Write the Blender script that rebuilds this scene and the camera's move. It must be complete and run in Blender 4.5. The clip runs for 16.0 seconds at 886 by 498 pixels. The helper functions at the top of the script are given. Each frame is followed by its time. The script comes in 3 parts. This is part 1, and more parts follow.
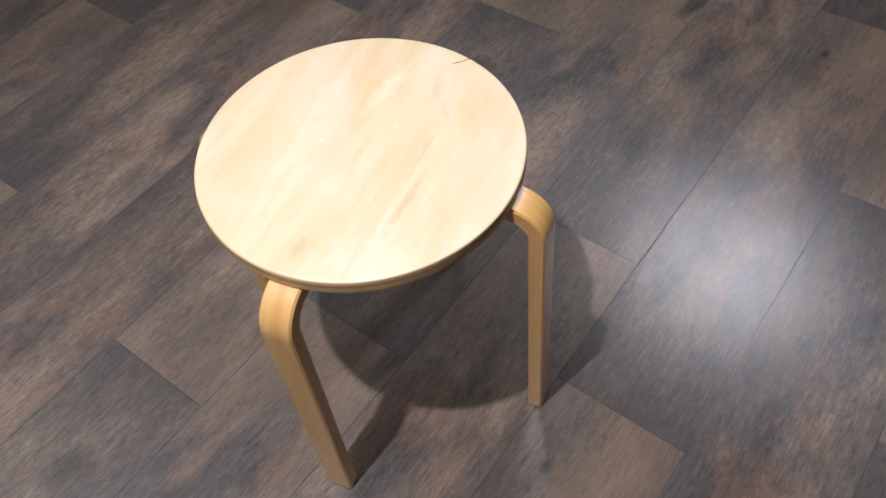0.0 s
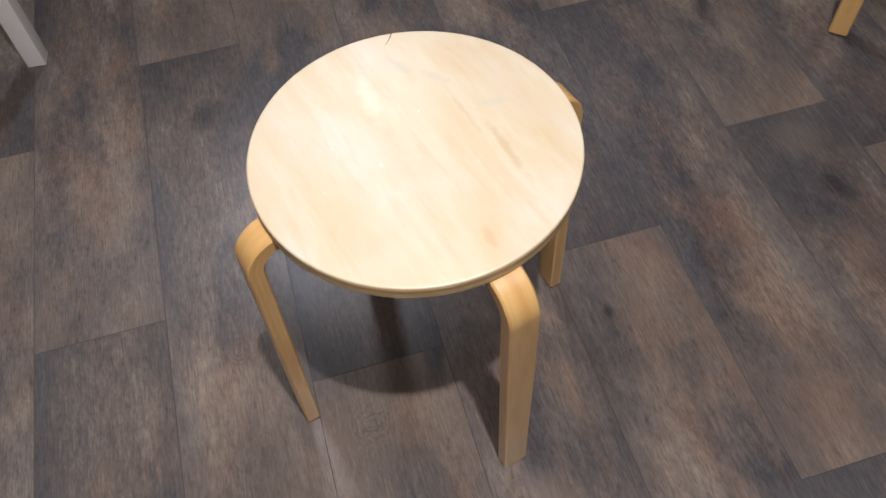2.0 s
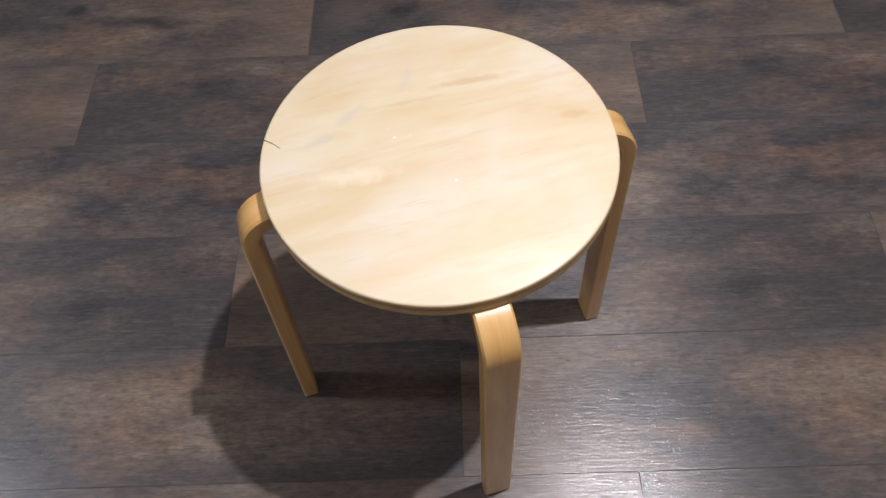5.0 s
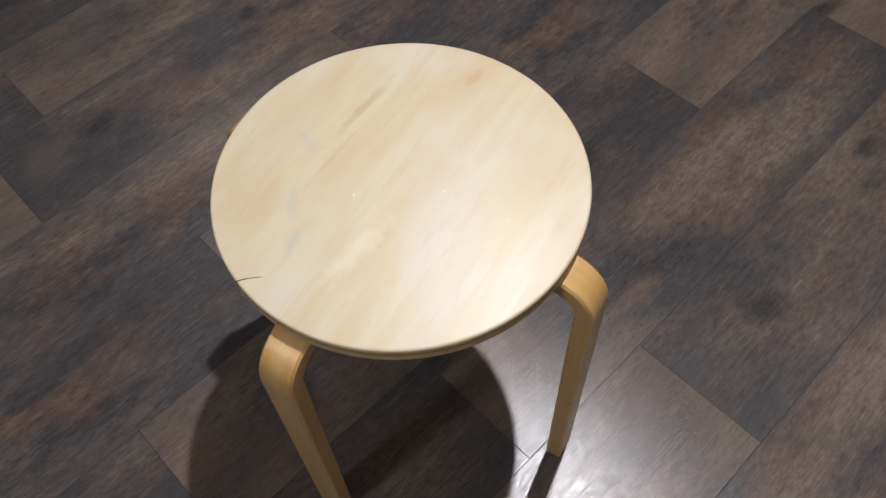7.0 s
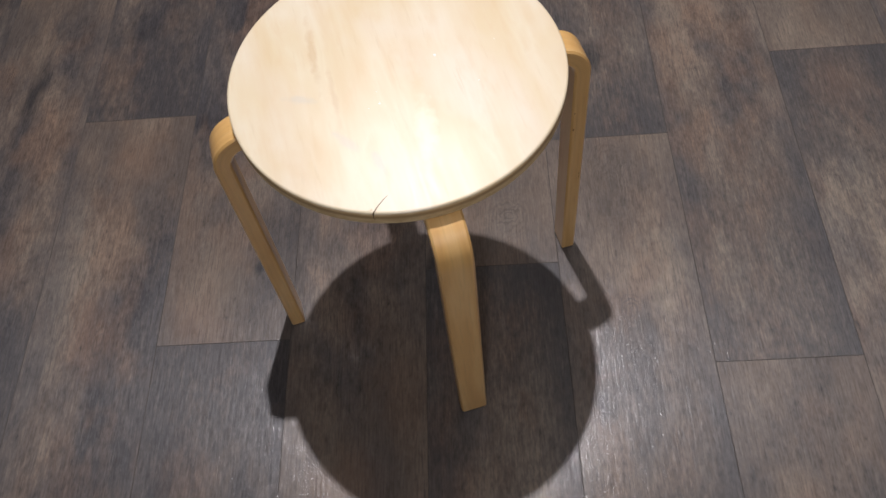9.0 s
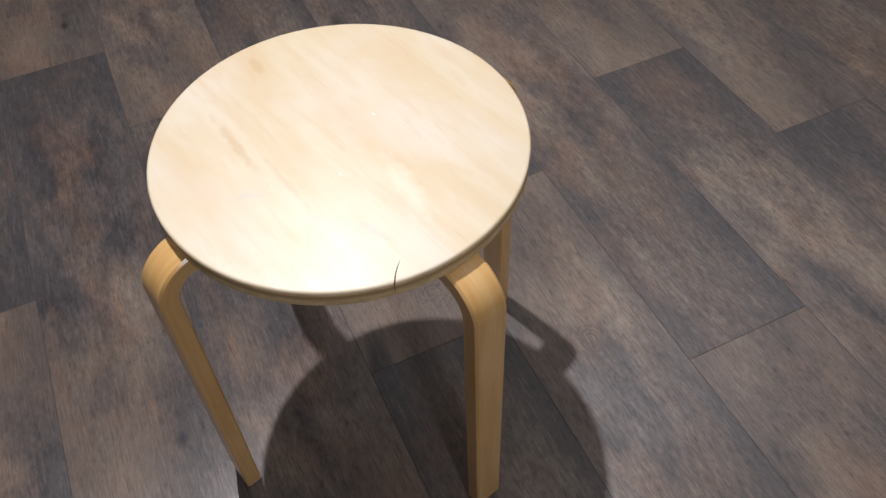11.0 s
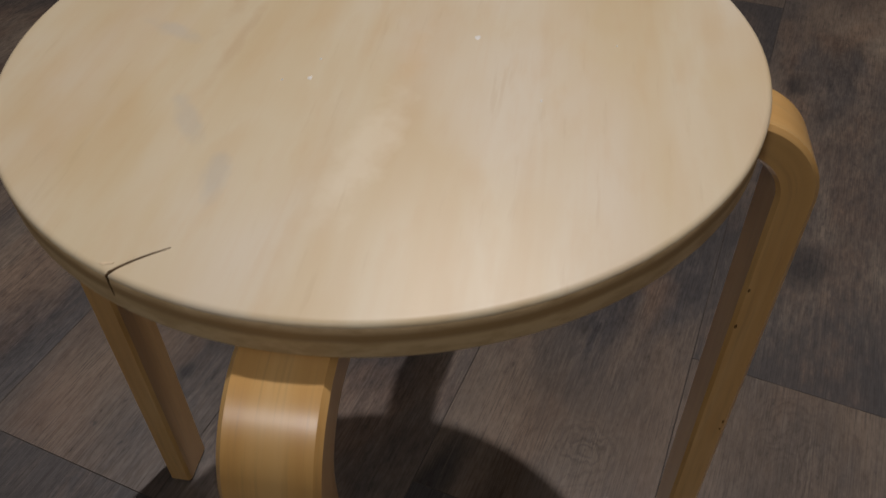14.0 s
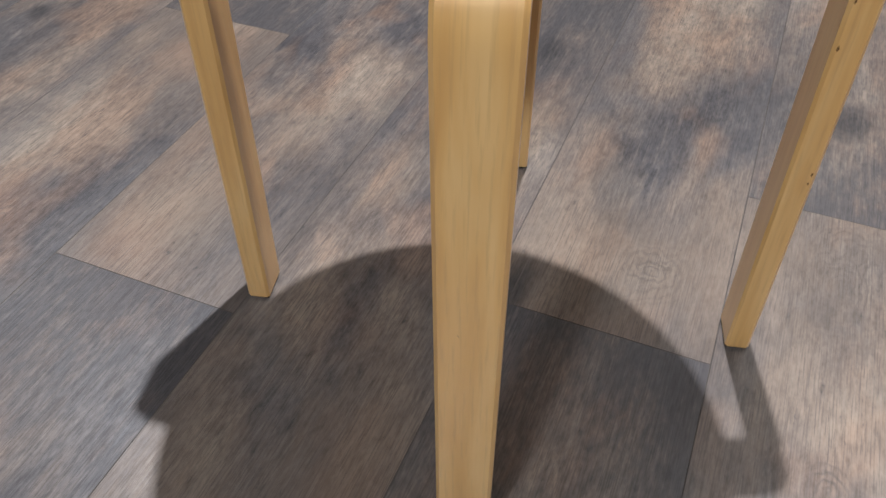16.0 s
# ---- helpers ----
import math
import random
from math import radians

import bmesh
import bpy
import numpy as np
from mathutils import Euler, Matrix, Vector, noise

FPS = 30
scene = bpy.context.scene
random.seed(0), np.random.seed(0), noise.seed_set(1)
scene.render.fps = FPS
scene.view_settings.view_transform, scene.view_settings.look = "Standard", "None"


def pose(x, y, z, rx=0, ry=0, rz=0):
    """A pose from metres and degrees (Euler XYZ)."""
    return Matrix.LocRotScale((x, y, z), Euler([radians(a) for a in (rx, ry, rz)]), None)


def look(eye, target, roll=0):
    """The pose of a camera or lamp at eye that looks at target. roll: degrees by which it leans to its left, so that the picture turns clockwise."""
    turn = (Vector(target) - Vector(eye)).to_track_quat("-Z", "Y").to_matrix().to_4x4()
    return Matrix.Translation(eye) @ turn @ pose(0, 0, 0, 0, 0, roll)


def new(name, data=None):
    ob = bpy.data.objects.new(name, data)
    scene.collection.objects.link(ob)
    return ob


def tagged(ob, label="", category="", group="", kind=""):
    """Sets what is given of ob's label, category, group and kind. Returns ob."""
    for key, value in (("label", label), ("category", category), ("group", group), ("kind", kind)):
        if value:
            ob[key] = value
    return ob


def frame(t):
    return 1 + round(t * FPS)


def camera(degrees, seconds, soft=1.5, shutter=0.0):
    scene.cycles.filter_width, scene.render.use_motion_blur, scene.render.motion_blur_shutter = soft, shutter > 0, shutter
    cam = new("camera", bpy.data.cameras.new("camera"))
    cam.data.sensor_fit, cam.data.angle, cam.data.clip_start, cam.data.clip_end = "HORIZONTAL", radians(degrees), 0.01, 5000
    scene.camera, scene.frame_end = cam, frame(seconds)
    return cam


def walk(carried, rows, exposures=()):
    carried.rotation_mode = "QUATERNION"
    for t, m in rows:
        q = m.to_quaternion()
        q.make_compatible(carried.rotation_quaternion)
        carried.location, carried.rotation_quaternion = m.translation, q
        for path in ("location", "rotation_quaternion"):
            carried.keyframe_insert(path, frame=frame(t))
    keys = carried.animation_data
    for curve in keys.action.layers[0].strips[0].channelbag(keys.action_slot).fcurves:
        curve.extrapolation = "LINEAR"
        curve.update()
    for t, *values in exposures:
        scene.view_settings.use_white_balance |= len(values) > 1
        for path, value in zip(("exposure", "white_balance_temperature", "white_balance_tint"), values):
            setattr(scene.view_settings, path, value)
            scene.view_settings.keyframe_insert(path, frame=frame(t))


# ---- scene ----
cam = camera(58.40, 16.0, shutter=0.2)
PATH = [
    (0, (-0.3393, -0.4926, 1.0403), (0.4564, 0.4001, -0.5629), -6.58),
    (0.5, (-0.4533, -0.3958, 1.0403), (0.4816, 0.281, -0.5931), -2.96),
    (1, (-0.4846, -0.2281, 1.06), (0.5644, 0.2256, -0.5813), -5.37),
    (1.5, (-0.5066, -0.0909, 1.0492), (0.6164, 0.0183, -0.6021), -1.93),
    (2, (-0.5503, 0.0408, 1.0644), (0.5593, -0.0857, -0.5948), -4.07),
    (2.5, (-0.4746, 0.1384, 1.0497), (0.598, -0.1444, -0.6145), -5.03),
    (3, (-0.3927, 0.2186, 1.0634), (0.584, -0.2766, -0.6102), -5.70),
    (3.5, (-0.3523, 0.3242, 1.0582), (0.4797, -0.3863, -0.616), -2.26),
    (4, (-0.3158, 0.4411, 1.0545), (0.3474, -0.4089, -0.63), -4.09),
    (4.5, (-0.2113, 0.487, 1.0201), (0.3129, -0.457, -0.6633), -5.33),
    (5, (-0.0744, 0.4953, 1.0404), (0.0919, -0.5733, -0.642), -4.16),
    (5.2, (-0.0497, 0.499, 1.0372), (-0.0008, -0.5836, -0.6438), -2.06),
    (7.3, (0.2846, 0.3592, 1.027), (-0.4319, -0.4091, -0.6748), -4.09),
    (7.5, (0.3259, 0.3472, 1.0282), (-0.4564, -0.3478, -0.6762), -4.66),
    (8, (0.478, 0.3218, 1.0395), (-0.416, -0.1948, -0.6734), -5.58),
    (8.2, (0.5009, 0.3068, 1.0463), (-0.4221, -0.1488, -0.6685), -5.89),
    (10.3, (0.6032, -0.1035, 1.0239), (-0.5177, 0.1405, -0.6144), -7.36),
    (10.5, (0.6002, -0.0948, 1.014), (-0.5538, 0.224, -0.5881), -6.10),
    (11, (0.5406, -0.0715, 0.9465), (-0.6528, 0.2956, -0.6159), -2.32),
    (11.5, (0.4487, -0.0077, 0.867), (-0.829, 0.1407, -0.6645), -0.44),
    (12, (0.3656, 0.0539, 0.7803), (-0.9344, -0.0554, -0.7356), -3.66),
    (12.5, (0.2829, 0.0986, 0.7174), (-0.9998, -0.2992, -0.7646), -4.89),
    (13, (0.2303, 0.1254, 0.6898), (-1.0167, -0.3916, -0.7858), 1.42),
    (13.5, (0.2417, 0.1676, 0.6509), (-0.9826, -0.5505, -0.7581), -2.31),
    (13.8, (0.256, 0.188, 0.6508), (-0.9451, -0.5309, -0.7777), -0.60),
    (14, (0.2763, 0.1919, 0.6368), (-0.9432, -0.5253, -0.7769), -0.93),
    (14.2, (0.2887, 0.1948, 0.6312), (-0.8985, -0.5433, -0.7991), -1.50),
    (14.5, (0.3115, 0.1934, 0.6095), (-0.8742, -0.5707, -0.8083), -1.64),
    (15, (0.3354, 0.1869, 0.5627), (-0.8472, -0.5921, -0.8497), -1.20),
    (15.5, (0.3822, 0.1811, 0.5271), (-0.8285, -0.5636, -0.8799), -0.02),
    (16, (0.4244, 0.1886, 0.5343), (-0.8124, -0.5058, -0.8757), -0.37),
]
EXPOSURE = [
    (0, 0.12, 6400, 17), (2, 0.0, 6300, 17), (5, -0.06, 6250, 17), (7.5, -0.43, 6200, 13), (8, -0.34, 6300, 16), (10.5, -0.05, 6250, 16), (11.5, -0.22, 6150, 15), (12, -0.47, 6200, 12),
    (12.5, -0.70, 6300, 12), (13, -1.06, 6600, 15), (13.5, -1.28, 6900, 15), (14, -1.06, 6850, 16), (14.5, -0.78, 6350, 15), (15, -0.06, 6200, 15), (15.5, 0.93, 5950, 12), (16, 1.13, 5980, 10)]
walk(cam, [(t, look(eye, target, roll)) for t, eye, target, roll in PATH], EXPOSURE)

# ---- world and lights ----
TURN = 6.4                      # the planks' heading, degrees
ROOM = (-3.9, 5.1, -3.0, 3.0, 2.42)   # along and across the planks, height
ROT = pose(0, 0, 0, 0, 0, TURN)

PLANK_L, PLANK_W, ROW0 = 0.993, 0.1995, -0.808      # a plank of the floor, and where its first known row begins
# for the rows that are known: where a joint lies along the plank, and whether the dark end lies towards lower u
KNOWN = {0: (0.253, 0), 1: (0.648, 0), 2: (0.093, 1), 3: (0.333, 1), 4: (-0.011, 1), 5: (0.752, 0), 6: (0.160, 0), 7: (0.590, 1), 8: (-0.140, 1)}

world = bpy.data.worlds.new("world")
scene.world = world
world.use_nodes = True
world.node_tree.nodes["Background"].inputs[0].default_value = (1.0, 0.93, 0.85, 1)
world.node_tree.nodes["Background"].inputs[1].default_value = 0.02


def downlight(name, x, y, z, aim, watts, colour, size, degrees, blend):
    """A ceiling spot, tilted towards a place on the floor."""
    data = bpy.data.lights.new(name, "SPOT")
    data.energy, data.color, data.shadow_soft_size = watts, colour, size
    data.spot_size, data.spot_blend = radians(degrees), blend
    ob = new(name, data)
    ob.matrix_basis = look((x, y, z), (*aim, 0.0))
    return ob


downlight("ceiling_spot", -0.60, -0.12, 2.31, (-0.20, -0.06), 205, (1.0, 0.98, 0.97), 0.024, 96, 1.0)
downlight("ceiling_spot_far", 2.13, 0.18, 2.31, (0.50, 0.10), 98, (0.92, 0.96, 1.0), 0.13, 100, 1.0)
glow = bpy.data.lights.new("ceiling_fill", "AREA")      # added unseen fill panel: lifts the shadows and leg faces turned towards +y
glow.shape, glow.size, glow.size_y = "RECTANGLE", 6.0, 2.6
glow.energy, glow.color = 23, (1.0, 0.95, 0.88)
new("ceiling_fill", glow).matrix_basis = ROT @ pose(-0.4, 1.6, 2.40)


# ---- materials ----
LEG_W, LEG_T = 0.0350, 0.0195      # a stool leg, across and through


class Nodes:
    """Short forms for building a node material."""

    def __init__(self, name):
        self.mat = bpy.data.materials.new(name)
        self.mat.use_nodes = True
        self.tree = self.mat.node_tree
        self.bsdf = self.tree.nodes["Principled BSDF"]

    def add(self, kind, **links):
        node = self.tree.nodes.new(kind)
        for key, value in links.items():
            self.put(node, key, value)
        return node

    def put(self, node, key, value):
        key = int(key[1:]) if key[0] == "i" and key[1:].isdigit() else key.replace("_", " ")
        if hasattr(value, "is_output"):
            self.tree.links.new(value, node.inputs[key])
        else:
            node.inputs[key].default_value = value

    def coords(self, which="Object"):
        return self.add("ShaderNodeTexCoord").outputs[which]

    def stretch(self, vector, scale, move=(0, 0, 0), turn=0.0):
        node = self.add("ShaderNodeMapping", Vector=vector, Scale=scale, Rotation=(0, 0, radians(turn)))
        self.put(node, "Location", move)
        return node.outputs[0]

    def noise(self, vector, scale, detail=3.0, rough=0.55, distort=0.0):
        node = self.add("ShaderNodeTexNoise", Vector=vector, Scale=scale, Detail=detail, Roughness=rough, Distortion=distort)
        return node.outputs["Fac"]

    def ramp(self, fac, *stops):
        node = self.add("ShaderNodeValToRGB", Fac=fac)
        cr = node.color_ramp
        while len(cr.elements) < len(stops):
            cr.elements.new(0.5)
        for el, (at, col) in zip(cr.elements, stops):
            el.position = at
            el.color = (*col, 1) if isinstance(col, tuple) else (col, col, col, 1)
        return node.outputs["Color"]

    def mix(self, fac, a, b, blend="MIX"):
        node = self.tree.nodes.new("ShaderNodeMix")
        node.data_type, node.blend_type = "RGBA", blend
        for key, value in ((0, fac), (6, a), (7, b)):
            if hasattr(value, "is_output"):
                self.tree.links.new(value, node.inputs[key])
            else:
                node.inputs[key].default_value = (*value, 1) if isinstance(value, tuple) else value
        return node.outputs[2]

    def math(self, op, a, b=0.0, c=0.0):
        node = self.tree.nodes.new("ShaderNodeMath")
        node.operation = op
        for n, value in enumerate((a, b, c)):
            if hasattr(value, "is_output"):
                self.tree.links.new(value, node.inputs[n])
            else:
                node.inputs[n].default_value = value
        return node.outputs[0]

    def bump(self, height, distance, strength=1.0, under=None):
        node = self.add("ShaderNodeBump", Height=height, Distance=distance, Strength=strength)
        if under is not None:
            self.put(node, "Normal", under)
        return node.outputs[0]

    def done(self, colour, rough, normal=None, spec=0.5, metal=0.0):
        for key, value in (("Base Color", colour), ("Roughness", rough), ("Specular IOR Level", spec), ("Metallic", metal)):
            if isinstance(value, tuple):
                value = (*value, 1)
            self.put(self.bsdf, key, value)
        if normal is not None:
            self.put(self.bsdf, "Normal", normal)
        return self.mat


def plank_material():
    """Weathered oak print on a vinyl floor: charcoal at one end of a plank, brown at the other, clouded, with embossed grain.
    The print repeats from plank to plank along each row."""
    n = Nodes("weathered_plank")
    at = n.coords()
    world_at = n.add("ShaderNodeNewGeometry").outputs["Position"]
    side = n.add("ShaderNodeVectorMath", i0=world_at, i1=(-math.sin(radians(TURN)), math.cos(radians(TURN)), 0.0))
    side.operation = "DOT_PRODUCT"
    v = side.outputs["Value"]
    row = n.math("FLOOR", n.math("DIVIDE", n.math("SUBTRACT", v, ROW0), PLANK_W))
    shift = n.add("ShaderNodeCombineXYZ", X=n.math("MULTIPLY", row, 3.71), Y=n.math("MULTIPLY", row, 9.13), Z=n.math("MULTIPLY", row, 1.37)).outputs[0]
    p = n.add("ShaderNodeVectorMath", i0=at, i1=shift).outputs[0]
    x = n.add("ShaderNodeSeparateXYZ", Vector=at).outputs["X"]
    # soft clouds, short blotches and brushed streaks, all longer along the plank
    big = n.noise(n.stretch(p, (1.0, 2.0, 1.0)), 3.2, 2, 0.5, 0.3)
    zone = n.noise(n.stretch(p, (1.0, 2.6, 1.0), (11, 6, 0)), 3.4, 4, 0.55, 0.3)
    rust = n.noise(n.stretch(p, (1.0, 1.7, 1.0), (21, 3, 0)), 7.0, 3, 0.55, 0.2)
    mid = n.noise(n.stretch(p, (1.0, 1.9, 1.0), (3, 1, 0)), 12.0, 5, 0.62, 0.2)
    small = n.noise(n.stretch(p, (1.0, 2.6, 1.0), (7, 2, 0)), 48.0, 5, 0.68, 0.15)
    fleck = n.noise(n.stretch(p, (1.0, 3.2, 1.0), (1, 13, 0)), 110.0, 3, 0.65, 0.1)
    dash = n.noise(n.stretch(p, (0.07, 1.0, 1.0), (2, 9, 0)), 230.0, 5, 0.66, 0.1)
    grain = n.noise(n.stretch(p, (0.03, 1.0, 1.0)), 800.0, 2, 0.6)
    base = n.ramp(zone, (0.36, (0.050, 0.046, 0.048)), (0.44, (0.077, 0.066, 0.062)), (0.50, (0.106, 0.084, 0.071)), (0.56, (0.140, 0.108, 0.086)), (0.66, (0.178, 0.144, 0.114)))
    base = n.mix(n.ramp(rust, (0.51, 0.0), (0.64, 0.50)), base, (0.150, 0.095, 0.066))
    base = n.mix(n.ramp(rust, (0.31, 0.45), (0.45, 0.0)), base, (0.074, 0.071, 0.074))
    base = n.mix(1.0, base, n.ramp(mid, (0.30, (0.74, 0.73, 0.74)), (0.50, (1.0, 1.0, 1.0)), (0.70, (1.27, 1.24, 1.20))), "MULTIPLY")
    base = n.mix(1.0, base, n.ramp(small, (0.30, (0.70, 0.70, 0.71)), (0.50, (1.0, 1.0, 1.0)), (0.70, (1.30, 1.27, 1.23))), "MULTIPLY")
    base = n.mix(1.0, base, n.ramp(fleck, (0.32, (0.87, 0.87, 0.87)), (0.50, (1.0, 1.0, 1.0)), (0.68, (1.14, 1.13, 1.12))), "MULTIPLY")
    # grey bands along the long edges of a plank
    rim = n.math("ABSOLUTE", n.add("ShaderNodeSeparateXYZ", Vector=at).outputs["Y"])
    rim = n.math("ADD", rim, n.math("MULTIPLY", n.math("SUBTRACT", big, 0.5), 0.12))
    base = n.mix(n.ramp(rim, (0.064, 0.0), (0.104, 0.50)), base, (0.070, 0.066, 0.068))
    # from the brown end to the charcoal end
    tone = n.math("ADD", n.math("ADD", n.math("MULTIPLY", x, 1.0), 0.46), n.math("MULTIPLY", n.math("SUBTRACT", big, 0.5), 0.8))
    tone = n.math("ADD", tone, n.math("MULTIPLY", n.math("SUBTRACT", small, 0.5), -0.5))
    base = n.mix(n.ramp(tone, (0.50, 0.0), (0.80, 0.48), (0.97, 0.88)), base, (0.047, 0.044, 0.046))
    base = n.mix(n.ramp(tone, (0.02, 0.45), (0.30, 0.0)), base, (0.140, 0.105, 0.080))

    # the print's own knots, ring figures, smudges and pale clouds: place along and across the floor
    here = n.add("ShaderNodeCombineXYZ", X=x, Y=v).outputs[0]
    drift = n.add("ShaderNodeVectorMath", i0=n.add("ShaderNodeTexNoise", Vector=p, Scale=9.0, Detail=4.0).outputs["Color"], i1=(0.5, 0.5, 0.5))
    drift.operation = "SUBTRACT"
    push = n.add("ShaderNodeVectorMath", i0=drift.outputs[0], i1=(0.095, 0.062, 0.0))
    push.operation = "MULTIPLY"
    here = n.add("ShaderNodeVectorMath", i0=here, i1=push.outputs[0]).outputs[0]

    def away(u, across_row, across, rx, ry):
        """How far a place lies from a mark of the print, in its radii."""
        fv = ROW0 + (across_row + across) * PLANK_W
        joint, flip = KNOWN[across_row]
        fx = (u - joint) % PLANK_L - PLANK_L / 2
        fx = -fx if flip else fx
        node = n.add("ShaderNodeMapping", Vector=here, Scale=(1 / rx, 1 / ry, 0.0))
        n.put(node, "Location", (-fx / rx, -fv / ry, 0.0))
        far = n.add("ShaderNodeVectorMath", i0=node.outputs[0])
        far.operation = "LENGTH"
        return far.outputs["Value"]

    TAN, RUST, COAL, BARK = (0.172, 0.134, 0.102), (0.170, 0.098, 0.064), (0.026, 0.025, 0.027), (0.046, 0.036, 0.031)
    for u, r, across, rx, ry, amount, col in (
            (-0.02, 2, 0.45, 0.085, 0.060, 0.50, TAN), (0.06, 2, 0.30, 0.060, 0.055, 0.50, RUST), (-0.153, 3, 0.30, 0.070, 0.040, 0.40, TAN),
            (0.705, 3, 0.65, 0.060, 0.055, 0.65, TAN), (-0.092, 4, 0.64, 0.070, 0.060, 0.60, TAN), (-0.20, 4, 0.35, 0.060, 0.045, 0.35, TAN),
            (0.08, 1, 0.50, 0.085, 0.045, 0.60, RUST),
            (-0.25, 1, 0.55, 0.070, 0.060, 0.50, RUST), (0.19, 0, 0.45, 0.060, 0.070, 0.45, TAN), (-0.05, 0, 0.50, 0.090, 0.060, 0.40, RUST),
            (0.42, 6, 0.45, 0.090, 0.070, 0.45, RUST), (0.66, 7, 0.50, 0.080, 0.070, 0.50, RUST), (-0.24, 8, 0.30, 0.080, 0.055, 0.55, TAN),
            (0.30, 3, 0.45, 0.045, 0.060, 0.50, RUST), (-0.02, 4, 0.12, 0.035, 0.020, 0.60, COAL), (-0.43, 3, 0.64, 0.040, 0.024, 0.60, COAL),
            (0.58, 5, 0.45, 0.036, 0.026, 0.55, COAL), (0.083, 0, 0.45, 0.040, 0.026, 0.60, COAL), (0.57, 0, 0.45, 0.070, 0.018, 0.60, COAL),
            (-0.261, 0, 0.23, 0.020, 0.015, 0.60, COAL), (0.214, 5, 0.20, 0.026, 0.016, 0.55, COAL), (-0.04, 2, 0.68, 0.015, 0.010, 0.80, COAL)):
        wide, deep = (1.3, 1.45) if col is COAL else (1.0, 0.65)
        base = n.mix(n.ramp(away(u, r, across, rx * wide, ry * wide), (0.25, min(0.92, amount * deep)), (1.0, 0.0)), base, col)
    for u, r, across, rx, ry, turns, amount, col in (
            (-0.092, 4, 0.64, 0.052, 0.046, 6.0, 0.50, BARK), (0.333, 2, 0.78, 0.034, 0.024, 5.0, 0.45, BARK), (0.075, 5, 0.49, 0.040, 0.022, 4.0, 0.65, BARK),
            (0.145, 5, 0.47, 0.060, 0.040, 5.0, 0.45, BARK), (-0.154, 5, 0.50, 0.120, 0.065, 7.0, 0.42, BARK), (0.085, 1, 0.55, 0.060, 0.032, 5.0, 0.40, BARK),
            (0.58, 5, 0.45, 0.028, 0.020, 3.0, 0.60, COAL), (-0.43, 3, 0.64, 0.026, 0.018, 3.0, 0.65, COAL), (0.083, 0, 0.45, 0.030, 0.020, 3.0, 0.60, COAL)):
        d = n.math("ADD", away(u, r, across, rx, ry), n.math("MULTIPLY", n.math("SUBTRACT", mid, 0.5), 1.3))
        ring = n.ramp(n.math("FRACT", n.math("MULTIPLY", d, turns)), (0.0, 0.9), (0.35, 0.0), (0.70, 0.1), (1.0, 0.9))
        base = n.mix(n.math("MULTIPLY", n.math("MULTIPLY", ring, n.ramp(mid, (0.38, 0.4), (0.54, 1.0))), n.ramp(d, (0.40, min(1.0, amount * 1.5)), (1.15, 0.0))), base, col)
    # brushed light streaks in the pale parts, dark pores everywhere
    base = n.mix(n.math("MULTIPLY", n.ramp(dash, (0.51, 0.0), (0.66, 0.27)), n.ramp(small, (0.40, 0.15), (0.58, 1.0))), base, (0.196, 0.166, 0.138))
    base = n.mix(n.ramp(dash, (0.32, 0.22), (0.46, 0.0)), base, (0.052, 0.047, 0.046))
    base = n.mix(n.math("MULTIPLY", n.ramp(grain, (0.36, 0.45), (0.49, 0.0)), n.ramp(mid, (0.40, 0.3), (0.58, 1.0))), base, (0.050, 0.045, 0.043))
    base = n.mix(n.ramp(small, (0.28, 0.70), (0.36, 0.0)), base, (0.036, 0.032, 0.032))
    lines = n.math("ADD", n.math("MULTIPLY", grain, 0.6), n.math("MULTIPLY", dash, 1.2))
    normal = n.bump(lines, 0.00026, 0.8)
    mixed = n.math("ADD", n.math("MULTIPLY", mid, 0.5), n.math("MULTIPLY", dash, 0.5))
    # a dull printed face under a glossier clear wear layer
    n.put(n.bsdf, "Coat Weight", 0.62)
    n.put(n.bsdf, "Coat Roughness", n.ramp(mixed, (0.30, 0.23), (0.70, 0.15)))
    n.put(n.bsdf, "Coat Normal", n.bump(lines, 0.00036, 0.8))
    shine = n.ramp(n.math("ADD", n.math("MULTIPLY", grain, 0.6), n.math("MULTIPLY", fleck, 0.4)), (0.40, 0.15), (0.60, 0.44))
    # the brushed grain spreads the shine across the plank
    n.put(n.bsdf, "Anisotropic", 0.78)
    across = n.add("ShaderNodeCombineXYZ", X=-math.sin(radians(TURN)), Y=math.cos(radians(TURN))).outputs[0]
    n.put(n.bsdf, "Tangent", across)
    return n.done(base, n.ramp(mixed, (0.30, 0.46), (0.70, 0.36)), normal, shine)


